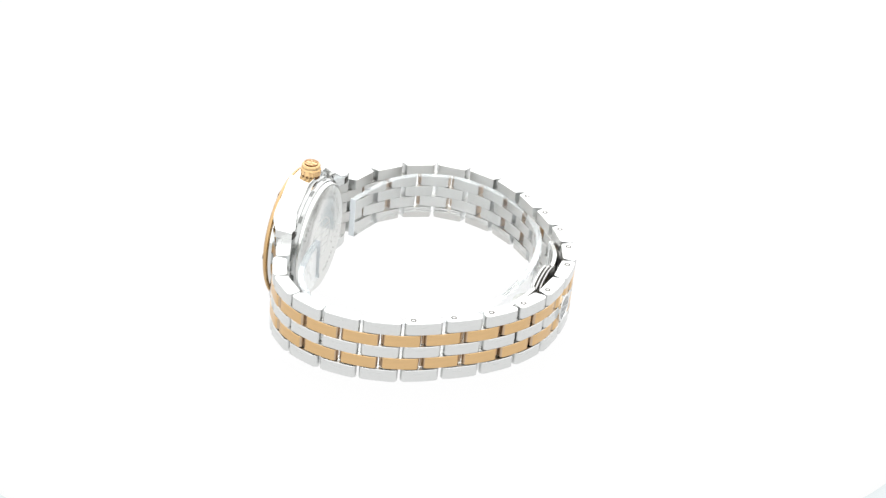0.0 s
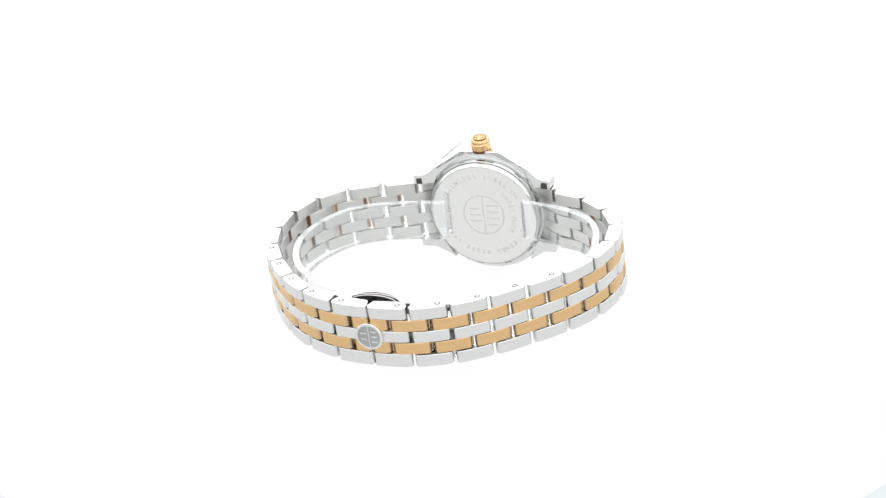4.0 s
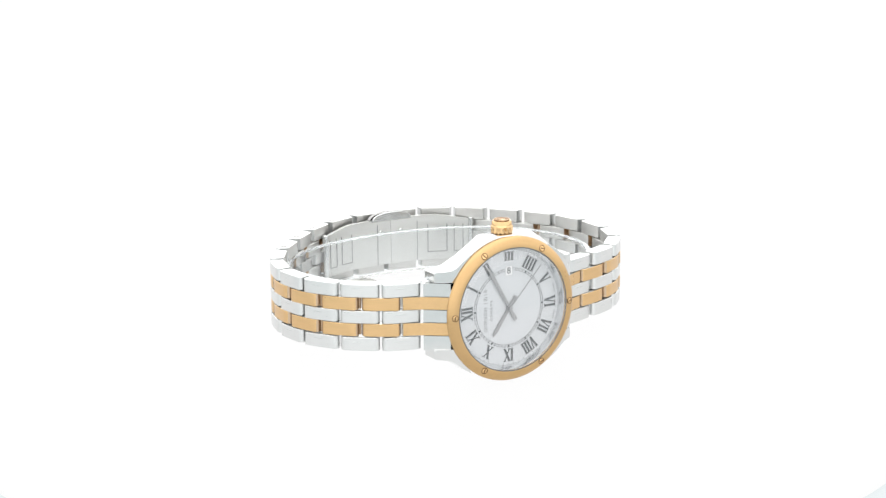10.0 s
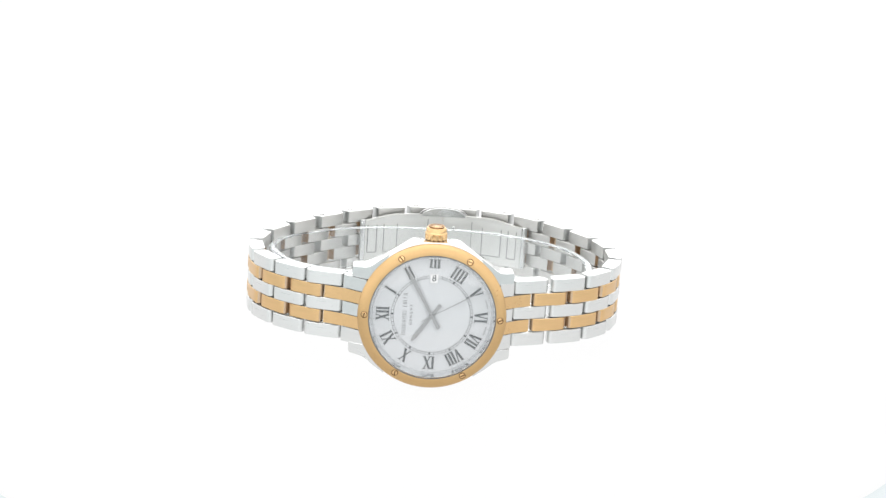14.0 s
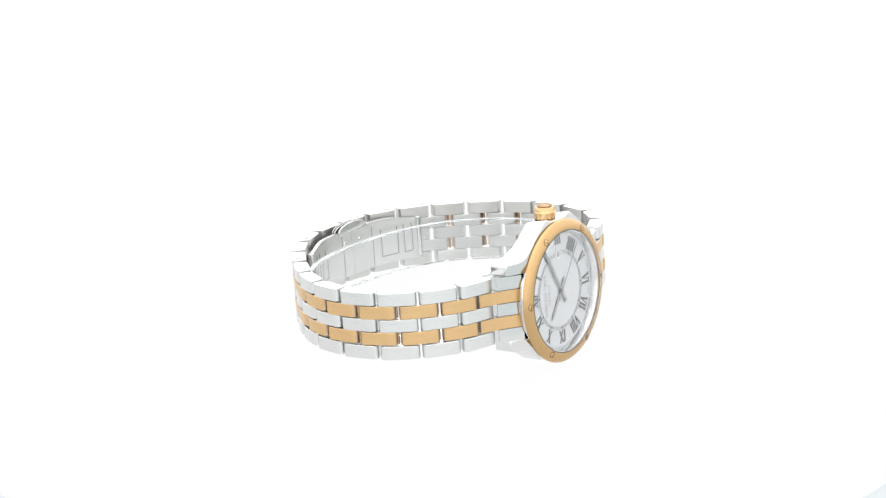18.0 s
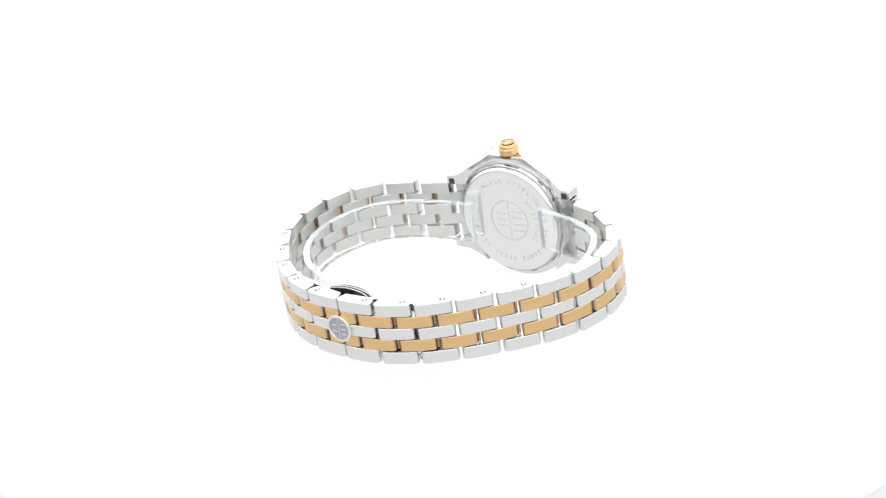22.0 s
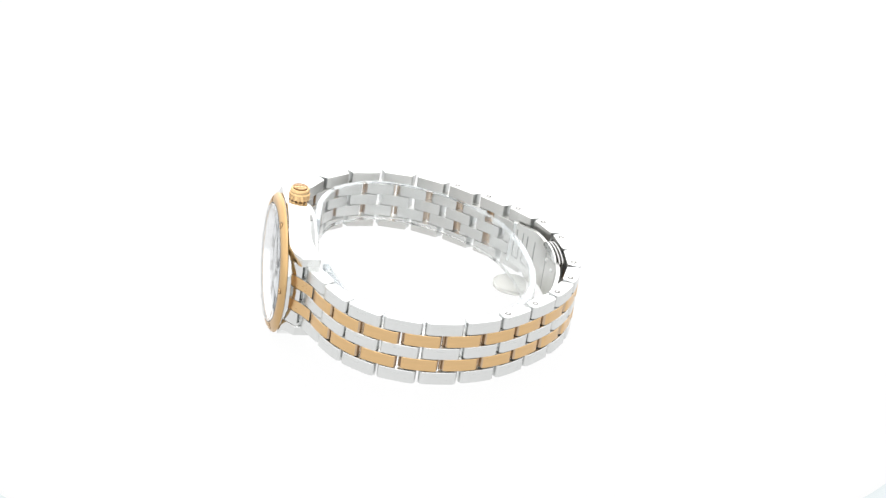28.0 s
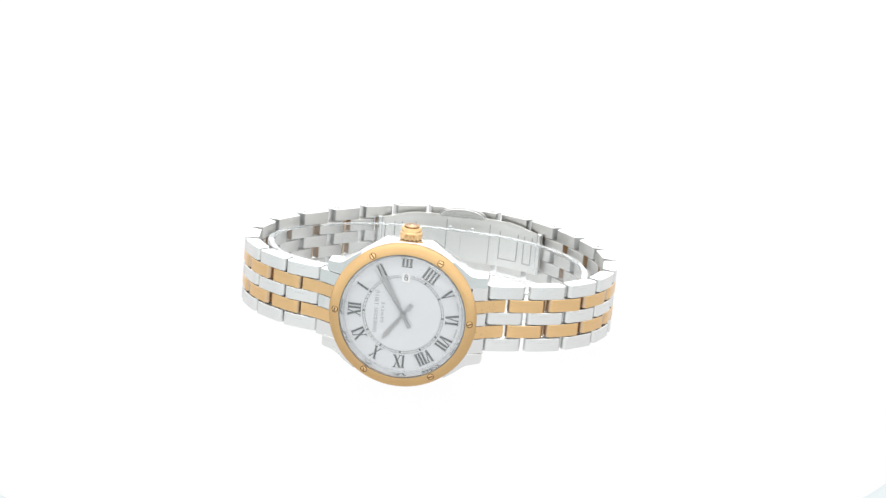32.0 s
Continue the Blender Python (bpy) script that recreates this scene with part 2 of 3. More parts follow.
def build_case():
    bm = bmesh.new()
    base = case_outline()
    steps = ((1.25, 0.912, 1), (0.52, 0.915, 1), (0.5, 0.965, 0), (0.56, 0.978, 0), (0.7, 0.982, 0), (1.3, 0.975, 0), (1.6, 0.985, 1), (3.7, 1.0, 1), (4.35, 0.992, 1), (4.6, 0.975, 1), (4.68, 0.95, 1), (4.72, 0.93, 1), (5.2, 0.925, 1), (5.3, 0.9, 1))
    rings = [[bm.verts.new((x * k, y, z * k)) for x, z in case_outline(f)] for y, k, f in steps]
    for r, t in zip(rings, rings[1:]):
        for k in range(len(base)):
            bm.faces.new((r[k - 1], r[k], t[k], t[k - 1]))
    bm.faces.new(rings[0])
    bm.faces.new(rings[-1])
    prism(bm, guard_outline(), 0.62, 4.9, 0.2, 3)
    for sx in (1, -1):
        for sz in (1, -1):
            horn(bm, sx, sz)
    for v in bm.verts:
        # the guard's shoulders lean in towards the back
        if math.hypot(v.co.x, v.co.z) > 13.75 and v.co.z > 9.4:
            lean = min((v.co.z - 9.4) / 3, 1) * min(max((abs(v.co.x) - 2.2) / 1.5, 0), 1) * min(max((v.co.y - 0.9) / 4.0, 0), 1)
            v.co.z *= 1 - 0.05 * lean
    case = part("case", bm, m_polish, watch, "polished steel case with horns and crown guard")
    bm = bmesh.new()
    lathe(bm, [(0, 5.1), (11.9, 5.1), (11.75, 6.35), (11.62, 6.6), (11.4, 6.76), (11.1, 6.82), (10.95, 6.8), (10.85, 6.75), (0, 6.75)], 128, closed=False)
    back = part("case_back", bm, m_caseback, watch, "round brushed steel case back with faint engraving")
    bm = bmesh.new()
    lathe(bm, [(4.25, 6.73), (4.65, 6.73), (4.65, 6.775), (4.25, 6.775)], 64)
    bar(bm, (0, -4.3), (0, 4.3), 0.28, 6.73, 6.77)
    part("engraved_ring", bm, m_etch, back, "grey engraved ring")
    bm = bmesh.new()
    for x0, x1, z in ((0.6, 3.2, 1.4), (0.6, 3.2, -1.4), (0.6, 3.0, 0), (-3.4, -0.6, 2.2), (-3.4, -0.6, 0.75), (-3.4, -0.6, -0.75), (-3.4, -0.6, -2.2)):
        bar(bm, (x0, z), (x1, z), 0.42, 6.73, 6.77)
    part("engraved_emblem", bm, m_etch, back, "grey engraved emblem of plain bars")
    for words, start, step, r in (("STAINLESS STEEL", 22, 7.6, 8.9), ("WATER RESISTANT", 142, 7.6, 8.9), ("SWISS MADE", 134, 8.6, 6.7)):
        for i, ch in enumerate(words):
            if ch != " ":
                a = radians(start + step * i)
                turn = Matrix.Rotation(math.pi, 4, "Z") @ Matrix.Rotation(math.pi / 2, 4, "X")
                letter(ch, 1.45, at_mm(r * math.cos(a), 6.77, r * math.sin(a), Matrix.Rotation(math.pi / 2 - a, 4, "Y") @ turn), back)
    # the ring's darkness is a reflection put into its base colour
    bm = bmesh.new()
    lathe(bm, [(11.6, 4.7), (12.62, 4.7), (12.6, 4.86), (12.36, 5.0), (12.2, 5.9), (12.08, 6.06), (11.8, 6.12), (11.6, 6.1)], 128)
    ring = part("case_back_ring", bm, m_ring, back, "polished ring round the case back, dark reflection in its colour")
    # notches are thin plates; their hollows' shade is put into the colour
    for i in range(12):
        a = radians(30 * i + 12)
        bm = bmesh.new()
        prism(bm, [(-0.75, -0.3), (0.75, -0.3), (0.75, 0.3), (-0.75, 0.3)], -0.06, 0.03)
        part("opener_notch", bm, m_etchdark, ring, "small notch", at_mm(12.27 * math.cos(a), 5.5, 12.27 * math.sin(a), Matrix.Rotation(math.pi / 2 - a, 4, "Y") @ Matrix.Rotation(radians(-83), 4, "X")))
    bm = bmesh.new()
    for i in range(17):
        a = radians(262 + 7.4 * (i - 5))
        if i % 6 != 5:
            d = Vector((math.cos(a), math.sin(a)))
            bar(bm, d * 8.4, d * 9.4, 0.55, 6.73, 6.765)
    for i in range(4):
        bar(bm, (7.3, -1.1 + 0.72 * i), (8.1, -1.1 + 0.72 * i), 0.4, 6.73, 6.765)
    part("engraved_bars", bm, m_etch, back, "faint engraved marks as plain bars")
    # recesses are plates, with the hollow's shade put into the colour
    for sx in (1, -1):
        bm = bmesh.new()
        prism(bm, [(-0.62, -0.62), (0.62, -0.62), (0.62, 0.62), (-0.62, 0.62)], -0.12, 0.05)
        part("lug_recess", bm, m_shade, case, "plate coloured dark as a spring bar recess", at_mm(sx * 13.9, 6.2, 7.08))


LETTERS = {}


def letter(ch, size, m, parent, mat=None):
    """One engraved letter of the built-in font, facing up its own z before m turns it."""
    if ch not in LETTERS:
        cu = bpy.data.curves.new("letter", "FONT")
        cu.body, cu.size, cu.extrude, cu.align_x, cu.align_y = ch, 1.0, 0.01, "CENTER", "CENTER"
        ob = bpy.data.objects.new("letter", cu)
        LETTERS[ch] = bpy.data.meshes.new_from_object(ob)
        LETTERS[ch].materials.append(mat or m_etch)
        bpy.data.objects.remove(ob)
    me = LETTERS[ch]
    if mat is not None and me.materials[0] != mat:
        me = me.copy()
        me.materials[0] = mat
    ob = piece("letter", me, parent, m=m @ Matrix.Scale(size * MM, 4))
    return ob


def build_bezel():
    bm = bmesh.new()
    lathe(bm, [(11.75, 0.4), (11.75, -0.66), (11.9, -0.78), (12.4, -0.77), (13.0, -0.6), (13.5, -0.28), (13.78, 0.0), (13.88, 0.22), (13.86, 0.38), (13.7, 0.47), (12.2, 0.5)], 128)
    bezel = part("bezel", bm, m_bezel, watch, "satin rose gold bezel with six slotted screws")
    for i, cut in enumerate((20, 100, 15, 75, 20, 85)):
        a = radians(60 * i)
        spot = at_mm(12.66 * math.cos(a), -0.68, 12.66 * math.sin(a), Matrix.Rotation(-a, 4, "Y") @ Matrix.Rotation(radians(17), 4, "Z"))
        bm = bmesh.new()
        lathe(bm, [(0, -0.10), (0.46, -0.10), (0.55, -0.02), (0.55, 0.4), (0, 0.4)], 24, closed=False)
        screw = part("bezel_screw", bm, m_crown, bezel, "small rose gold slotted screw", spot)
        # slot and rim are solid; their shade is put into the dark gold
        bm = bmesh.new()
        c, s = math.cos(radians(cut)), math.sin(radians(cut))
        bar(bm, (-0.44 * c, -0.44 * s), (0.44 * c, 0.44 * s), 0.19, -0.125, -0.05)
        lathe(bm, [(0.53, -0.06), (0.63, -0.06), (0.63, 0.1), (0.53, 0.1)], 24)
        part("slot", bm, m_goldslot, screw)
    bm = bmesh.new()
    lathe(bm, [(0, -1.42), (6, -1.40), (10.9, -1.33), (11.35, -1.24), (11.62, -1.02), (11.72, -0.8), (11.74, -0.45)], 128, closed=False)
    glass = part("crystal", bm, m_glass, watch, "clear flat watch glass")
    glass.visible_shadow = False
    bm = bmesh.new()
    lathe(bm, [(11.74, -0.42), (11.66, -0.42), (11.05, 0.92), (11.05, 0.96), (11.74, 0.96)], 96)
    part("inner_flange", bm, m_flange, watch, "polished steel ring round the dial")
    bm = bmesh.new()
    lathe(bm, [(11.73, -0.62), (11.76, -0.83), (11.9, -0.83), (11.93, -0.7)], 128)
    part("gasket", bm, m_print, watch, "thin dark gasket round the glass")


def on_dial(minutes, r):
    """(x, z) on the dial: twelve o'clock lies towards -x, three towards +z."""
    a = radians(minutes * 6)
    return (-r * math.cos(a), r * math.sin(a))


def numeral(text, hour, dial):
    """A Roman numeral with its foot towards the dial's middle."""
    tall, thick, thin, wide = (1.65 if text == "III" else 2.45), 0.40, 0.18, {"I": 0.72, "V": 1.4, "X": 1.45}
    squeeze = {"VIII": 0.86, "XII": 0.9, "VII": 0.92}.get(text, 1.0)
    total = sum(wide[c] for c in text) * squeeze
    strokes, x = [], -total / 2
    for c in text:
        w = wide[c] * squeeze
        mid = x + w / 2
        if c == "I":
            strokes += [((mid, -tall / 2), (mid, tall / 2), thick), ((mid - 0.34 * squeeze, tall / 2 - 0.06), (mid + 0.34 * squeeze, tall / 2 - 0.06), 0.12), ((mid - 0.34 * squeeze, 0.06 - tall / 2), (mid + 0.34 * squeeze, 0.06 - tall / 2), 0.12)]
        else:
            a, b = mid - 0.36 * w, mid + 0.36 * w
            foot = (mid, mid) if c == "V" else (b, a)
            strokes += [((a, tall / 2), (foot[0], -tall / 2), thick), ((b, tall / 2), (foot[1], -tall / 2), thin)]
            tops = [(a, tall / 2), (b, tall / 2)] + ([(a, -tall / 2), (b, -tall / 2)] if c == "X" else [])
            strokes += [((px - 0.3, pz - math.copysign(0.06, pz)), (px + 0.3, pz - math.copysign(0.06, pz)), 0.12) for px, pz in tops]
        x += w
    bm = bmesh.new()
    for i, (a, b, w) in enumerate(strokes):
        bar(bm, a, b, w, -0.07 - 0.004 * (i % 3), 0.0)
    px, pz = on_dial(hour * 5, 9.95 if text == "III" else 9.2)
    up = Vector((px, pz)).normalized()
    spin = math.atan2(up.x, up.y)
    part("numeral", bm, m_print, dial, "raised grey Roman numeral", at_mm(px, 1.2, pz, Matrix.Rotation(spin, 4, "Y")))


def build_dial():
    bm = bmesh.new()
    lathe(bm, [(0, 1.2), (7.0, 1.2), (7.05, 1.215), (11.2, 1.2), (11.2, 1.23), (0, 1.23)], 96, closed=False)
    dial = part("dial", bm, m_dial, watch, "silvery white dial with grey Roman numerals")
    bm = bmesh.new()
    for i in range(26):
        r = 0.6 + 0.245 * i
        lathe(bm, [(r, 1.2), (r + 0.06, 1.192), (r + 0.12, 1.2)], 72, closed=False)
    part("guilloche", bm, m_dial, dial, "fine pressed rings in the dial's middle")
    for h, text in enumerate(("XII", "I", "II", "III", "IIII", "V", "VI", "VII", "VIII", "IX", "X", "XI")):
        numeral(text, h, dial)
    bm = bmesh.new()
    for r in (7.2, 7.62):
        pts = [q for q in arc(r, 0, 360, 96)]
        for i in range(96):
            a = (i + 0.5) * 3.75
            if abs(a - 90) > 9:
                bar(bm, pts[i], pts[i + 1], 0.07, 1.165, 1.2)
    for k in range(60):
        if k not in (14, 15, 16):
            bar(bm, on_dial(k, 7.2), on_dial(k, 7.62), 0.07, 1.163, 1.2)
    part("minute_track", bm, m_fine, dial, "thin grey minute track")
    for k in range(0, 60, 5):
        if k != 15:
            bm = bmesh.new()
            bar(bm, on_dial(k, 7.15), on_dial(k, 7.67), 0.32, 1.15, 1.2)
            part("hour_mark", bm, m_print, dial)
    bm = bmesh.new()
    for k in range(60):
        bar(bm, on_dial(k, 10.75), on_dial(k, 11.0), 0.06, 1.165, 1.2)
    part("outer_ticks", bm, m_fine, dial, "fine ticks at the dial's edge")
    # date window at three o'clock
    bm = bmesh.new()
    for a, b in (((-0.78, 6.25), (-0.78, 8.0)), ((0.78, 6.25), (0.78, 8.0)), ((-0.85, 6.2), (0.85, 6.2)), ((-0.85, 8.05), (0.85, 8.05))):
        bar(bm, a, b, 0.08, 1.15, 1.2)
    date = part("date_frame", bm, m_frame, dial, "thin grey date window frame")
    bm = bmesh.new()
    prism(bm, [(-0.75, 6.25), (0.75, 6.25), (0.75, 8.0), (-0.75, 8.0)], 1.17, 1.2)
    part("date_disc", bm, m_date, date, "white date disc showing 8")
    letter("8", 1.75, at_mm(0, 1.155, 7.12, Matrix.Rotation(math.pi / 2, 4, "X")), date, m_print)
    # maker's line as plain blocks, and the town under it, reading from nine to three
    bm = bmesh.new()
    for i, w in enumerate((0.42, 0.44, 0.42, 0.54, 0.48, 0.46, 0.46, 0, 0.62, 0.38, 0.16, 0.34)):
        if w:
            z = -3.75 + 0.69 * i
            for side in (-1, 1) if w > 0.2 else (0,):
                bar(bm, (-5.5, z + side * w * 0.42), (-4.72, z + side * w * 0.42), 0.10, 1.17, 1.2)
    part("maker_bars", bm, m_maker, dial, "row of plain thin grey strokes")
    for i, ch in enumerate("GENEVE"):
        letter(ch, 0.78, at_mm(-3.85, 1.165, -1.75 + 0.7 * i, Matrix.Rotation(-math.pi / 2, 4, "Y") @ Matrix.Rotation(math.pi / 2, 4, "X")), dial, m_fine)
    for k in (27.6, 32.4):
        bm = bmesh.new()
        for j in range(5):
            bar(bm, on_dial(k + (j - 2) * 0.32, 10.3), on_dial(k + (j - 2) * 0.32, 10.55), 0.14, 1.165, 1.2)
        part("small_print_bars", bm, m_fine, dial)
    dial.location.y = -0.26 * MM
    return dial


def pointer(name, length, tail, wide, tip, y, minutes, label):
    """A hand of the watch, built along +z and turned to its minute."""
    bm = bmesh.new()
    prism(bm, [(-wide * 0.5, -tail), (wide * 0.5, -tail), (wide * 0.34, 0), (wide * 0.5, length * 0.82), (tip, length), (-tip, length), (-wide * 0.5, length * 0.82), (-wide * 0.34, 0)], -0.05, 0.05)
    if name != "second_hand":
        lathe(bm, [(0, -0.06), (0.62, -0.06), (0.62, 0.06), (0, 0.06)], 24, closed=False)
    else:
        lathe(bm, [(0, -0.14), (0.3, -0.14), (0.36, -0.05), (0.36, 0.06), (0, 0.06)], 24, closed=False)
    return part(name, bm, m_pointer, watch, label, at_pointer(minutes, y))


def at_pointer(minutes, y):
    return at_mm(0, y, 0, Matrix.Rotation(radians(minutes * 6 - 90), 4, "Y"))


def build_crown():
    bm = bmesh.new()
    n, prof = 112, [(1.8, 13.9), (1.8, 14.2), (1.98, 14.3), (2.08, 14.42), (2.12, 15.4), (2.1, 15.6), (2.02, 15.75), (1.94, 15.85), (1.92, 16.35), (1.75, 16.64), (1.1, 16.82), (0.0, 16.9)]
    rings = []
    for r, z in prof:
        if r == 0:
            rings.append([bm.verts.new((0, 3.45, z - 0.3))])
            continue
        ring = []
        for i in range(n):
            a = 2 * math.pi * i / n
            k = r - (0.085 * (1 + math.cos(14 * a)) if 13.6 < z < 15.55 else 0)
            ring.append(bm.verts.new((k * math.cos(a), 3.45 + k * math.sin(a), z - 0.3)))
        rings.append(ring)
    for a, b in zip(rings, rings[1:]):
        for i in range(n):
            bm.faces.new((a[i - 1], a[i], b[i], b[i - 1]) if len(b) > 1 else (a[i - 1], a[i], b[0]))
    crown = part("crown", bm, m_crown, watch, "fluted rose gold crown")
    # added ring whose dark colour stands for shadow at the crown's foot
    bm = bmesh.new()
    lathe(bm, [(1.6, 13.5), (1.98, 13.5), (1.98, 14.12), (1.6, 14.12)], 48, closed=True)
    part("crown_shade", bm, m_goldslot, crown, "ring coloured dark as the shade under the crown", at_mm(0, 3.4, 0, Matrix.Rotation(math.pi / 2, 4, "X")))
    bm = bmesh.new()
    lathe(bm, [(1.25, -0.03), (1.5, -0.03), (1.5, 0.05), (1.25, 0.05)], 40)
    bar(bm, (-1.2, 0), (1.2, 0), 0.16, -0.04, 0.04)
    bar(bm, (-0.5, -0.9), (-0.5, 0.9), 0.18, -0.03, 0.04)
    bar(bm, (0.5, -0.9), (0.5, 0.9), 0.18, -0.03, 0.04)
    part("crown_emblem", bm, m_engraved, crown, "engraved emblem of plain bars", at_mm(0, 3.45, 16.56, Matrix.Rotation(math.pi / 2, 4, "X")))


# ---- bracelet: five rows, the gold ones set half a link on
HALF_SIX = [(12.5, 1.15), (14.2, 2.2), (15.9, 3.3), (19.0, 4.72), (23.1, 5.8), (30.3, 9.4), (35.6, 15.3), (38.2, 23.1), (38.0, 31.1), (35.5, 38.6), (31.2, 45.2), (26.1, 51.1), (19.9, 55.8), (12.5, 58.9)]
HALF_TWELVE = [(-12.5, 1.25), (-14.2, 2.45), (-15.8, 3.65), (-19.0, 5.35), (-22.9, 6.9), (-29.3, 11.7), (-33.7, 18.5), (-34.9, 26.5), (-33.1, 34.3), (-29.0, 41.1), (-23.7, 46.8), (-17.9, 52.1), (-11.4, 56.5), (-3.9, 59.3)]


def smooth_path(ctrl):
    out = []
    q = [Vector(c) for c in ctrl]
    for i in range(len(q) - 1):
        a, b, c, d = q[max(i - 1, 0)], q[i], q[i + 1], q[min(i + 2, len(q) - 1)]
        for k in range(24):
            s = k / 24
            out.append(b + 0.5 * s * (c - a + s * (2 * a - 5 * b + 4 * c - d + s * (3 * (b - c) + d - a))))
    return out + [q[-1]]


BAND = smooth_path(HALF_SIX + [(4.3, 59.9)] + HALF_TWELVE[::-1])
ARC = [0.0]
for a, b in zip(BAND, BAND[1:]):
    ARC.append(ARC[-1] + (b - a).length)


def along(s, inside=0.0):
    """The place on the band's outer face at arc length s, moved towards the wrist, and the way along the band."""
    k = min(max(int(np.searchsorted(ARC, s)) - 1, 0), len(BAND) - 2)
    f = (s - ARC[k]) / max(ARC[k + 1] - ARC[k], 1e-9)
    lo, hi = max(k - 4, 0), min(k + 5, len(BAND) - 1)
    d = (BAND[hi] - BAND[lo]).normalized()
    return BAND[k].lerp(BAND[k + 1], f) + Vector((-d.y, d.x)) * inside, d


S_R, S_L, SEAM = 7.19, 174.84, 90.99
PITCH = 7.965
THICK = 2.7
ROWS = [(5.01, 2.5), (2.47, 2.4), (0.0, 2.36), (-2.47, 2.4), (-5.16, 2.8)]


def lift(x, y):
    """The band stands a little higher towards the clasp and on its six o'clock side."""
    return 0.035 + 0.020 * y + 0.011 * x


def link_mesh(name, length, tall, mat, taper=0.55):
    """A link: length along x, from its outer face at y 0 inwards, rounded at both ends."""
    h, e = length / 2, 0.95
    pts = [(-h, -e), (-h + 0.07, -0.58), (-h + 0.28, -0.25), (-h + 0.7, -0.04), (-h * 0.45, 0.05), (0, 0.08), (h * 0.45, 0.05), (h - 0.7, -0.04), (h - 0.28, -0.25), (h - 0.07, -0.58), (h, -e),
           (h - taper, -THICK + 0.4), (h - taper - 0.12, -THICK + 0.1), (h - taper - 0.4, -THICK), (-h + taper + 0.4, -THICK), (-h + taper + 0.12, -THICK + 0.1), (-h + taper, -THICK + 0.4)]
    bm = bmesh.new()
    prism(bm, pts, -tall / 2, tall / 2, 0.07, 1)
    for v in bm.verts:
        v.co = Vector((v.co.x, -v.co.z, v.co.y))
    bm.normal_update()
    # gold links' end faces go brown: the gap's shade painted on
    for f in bm.faces:
        if f.calc_center_median().y > THICK - 0.22 or (mat == m_gold and abs(f.normal.z) > 0.9):
            f.material_index = 1
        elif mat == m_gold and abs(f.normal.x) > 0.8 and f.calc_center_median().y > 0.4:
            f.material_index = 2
    ob = finish(name, bm, (mat, m_inner, m_gap_brown))
    me = ob.data
    bpy.data.objects.remove(ob)
    return me


def set_link(name, me, s, z, parent, label=""):
    q, d = along(s)
    return piece(name, me, parent, label, at_mm(q.x, q.y, z + lift(q.x, q.y), Matrix.Rotation(math.atan2(d.y, d.x), 4, "Z")))


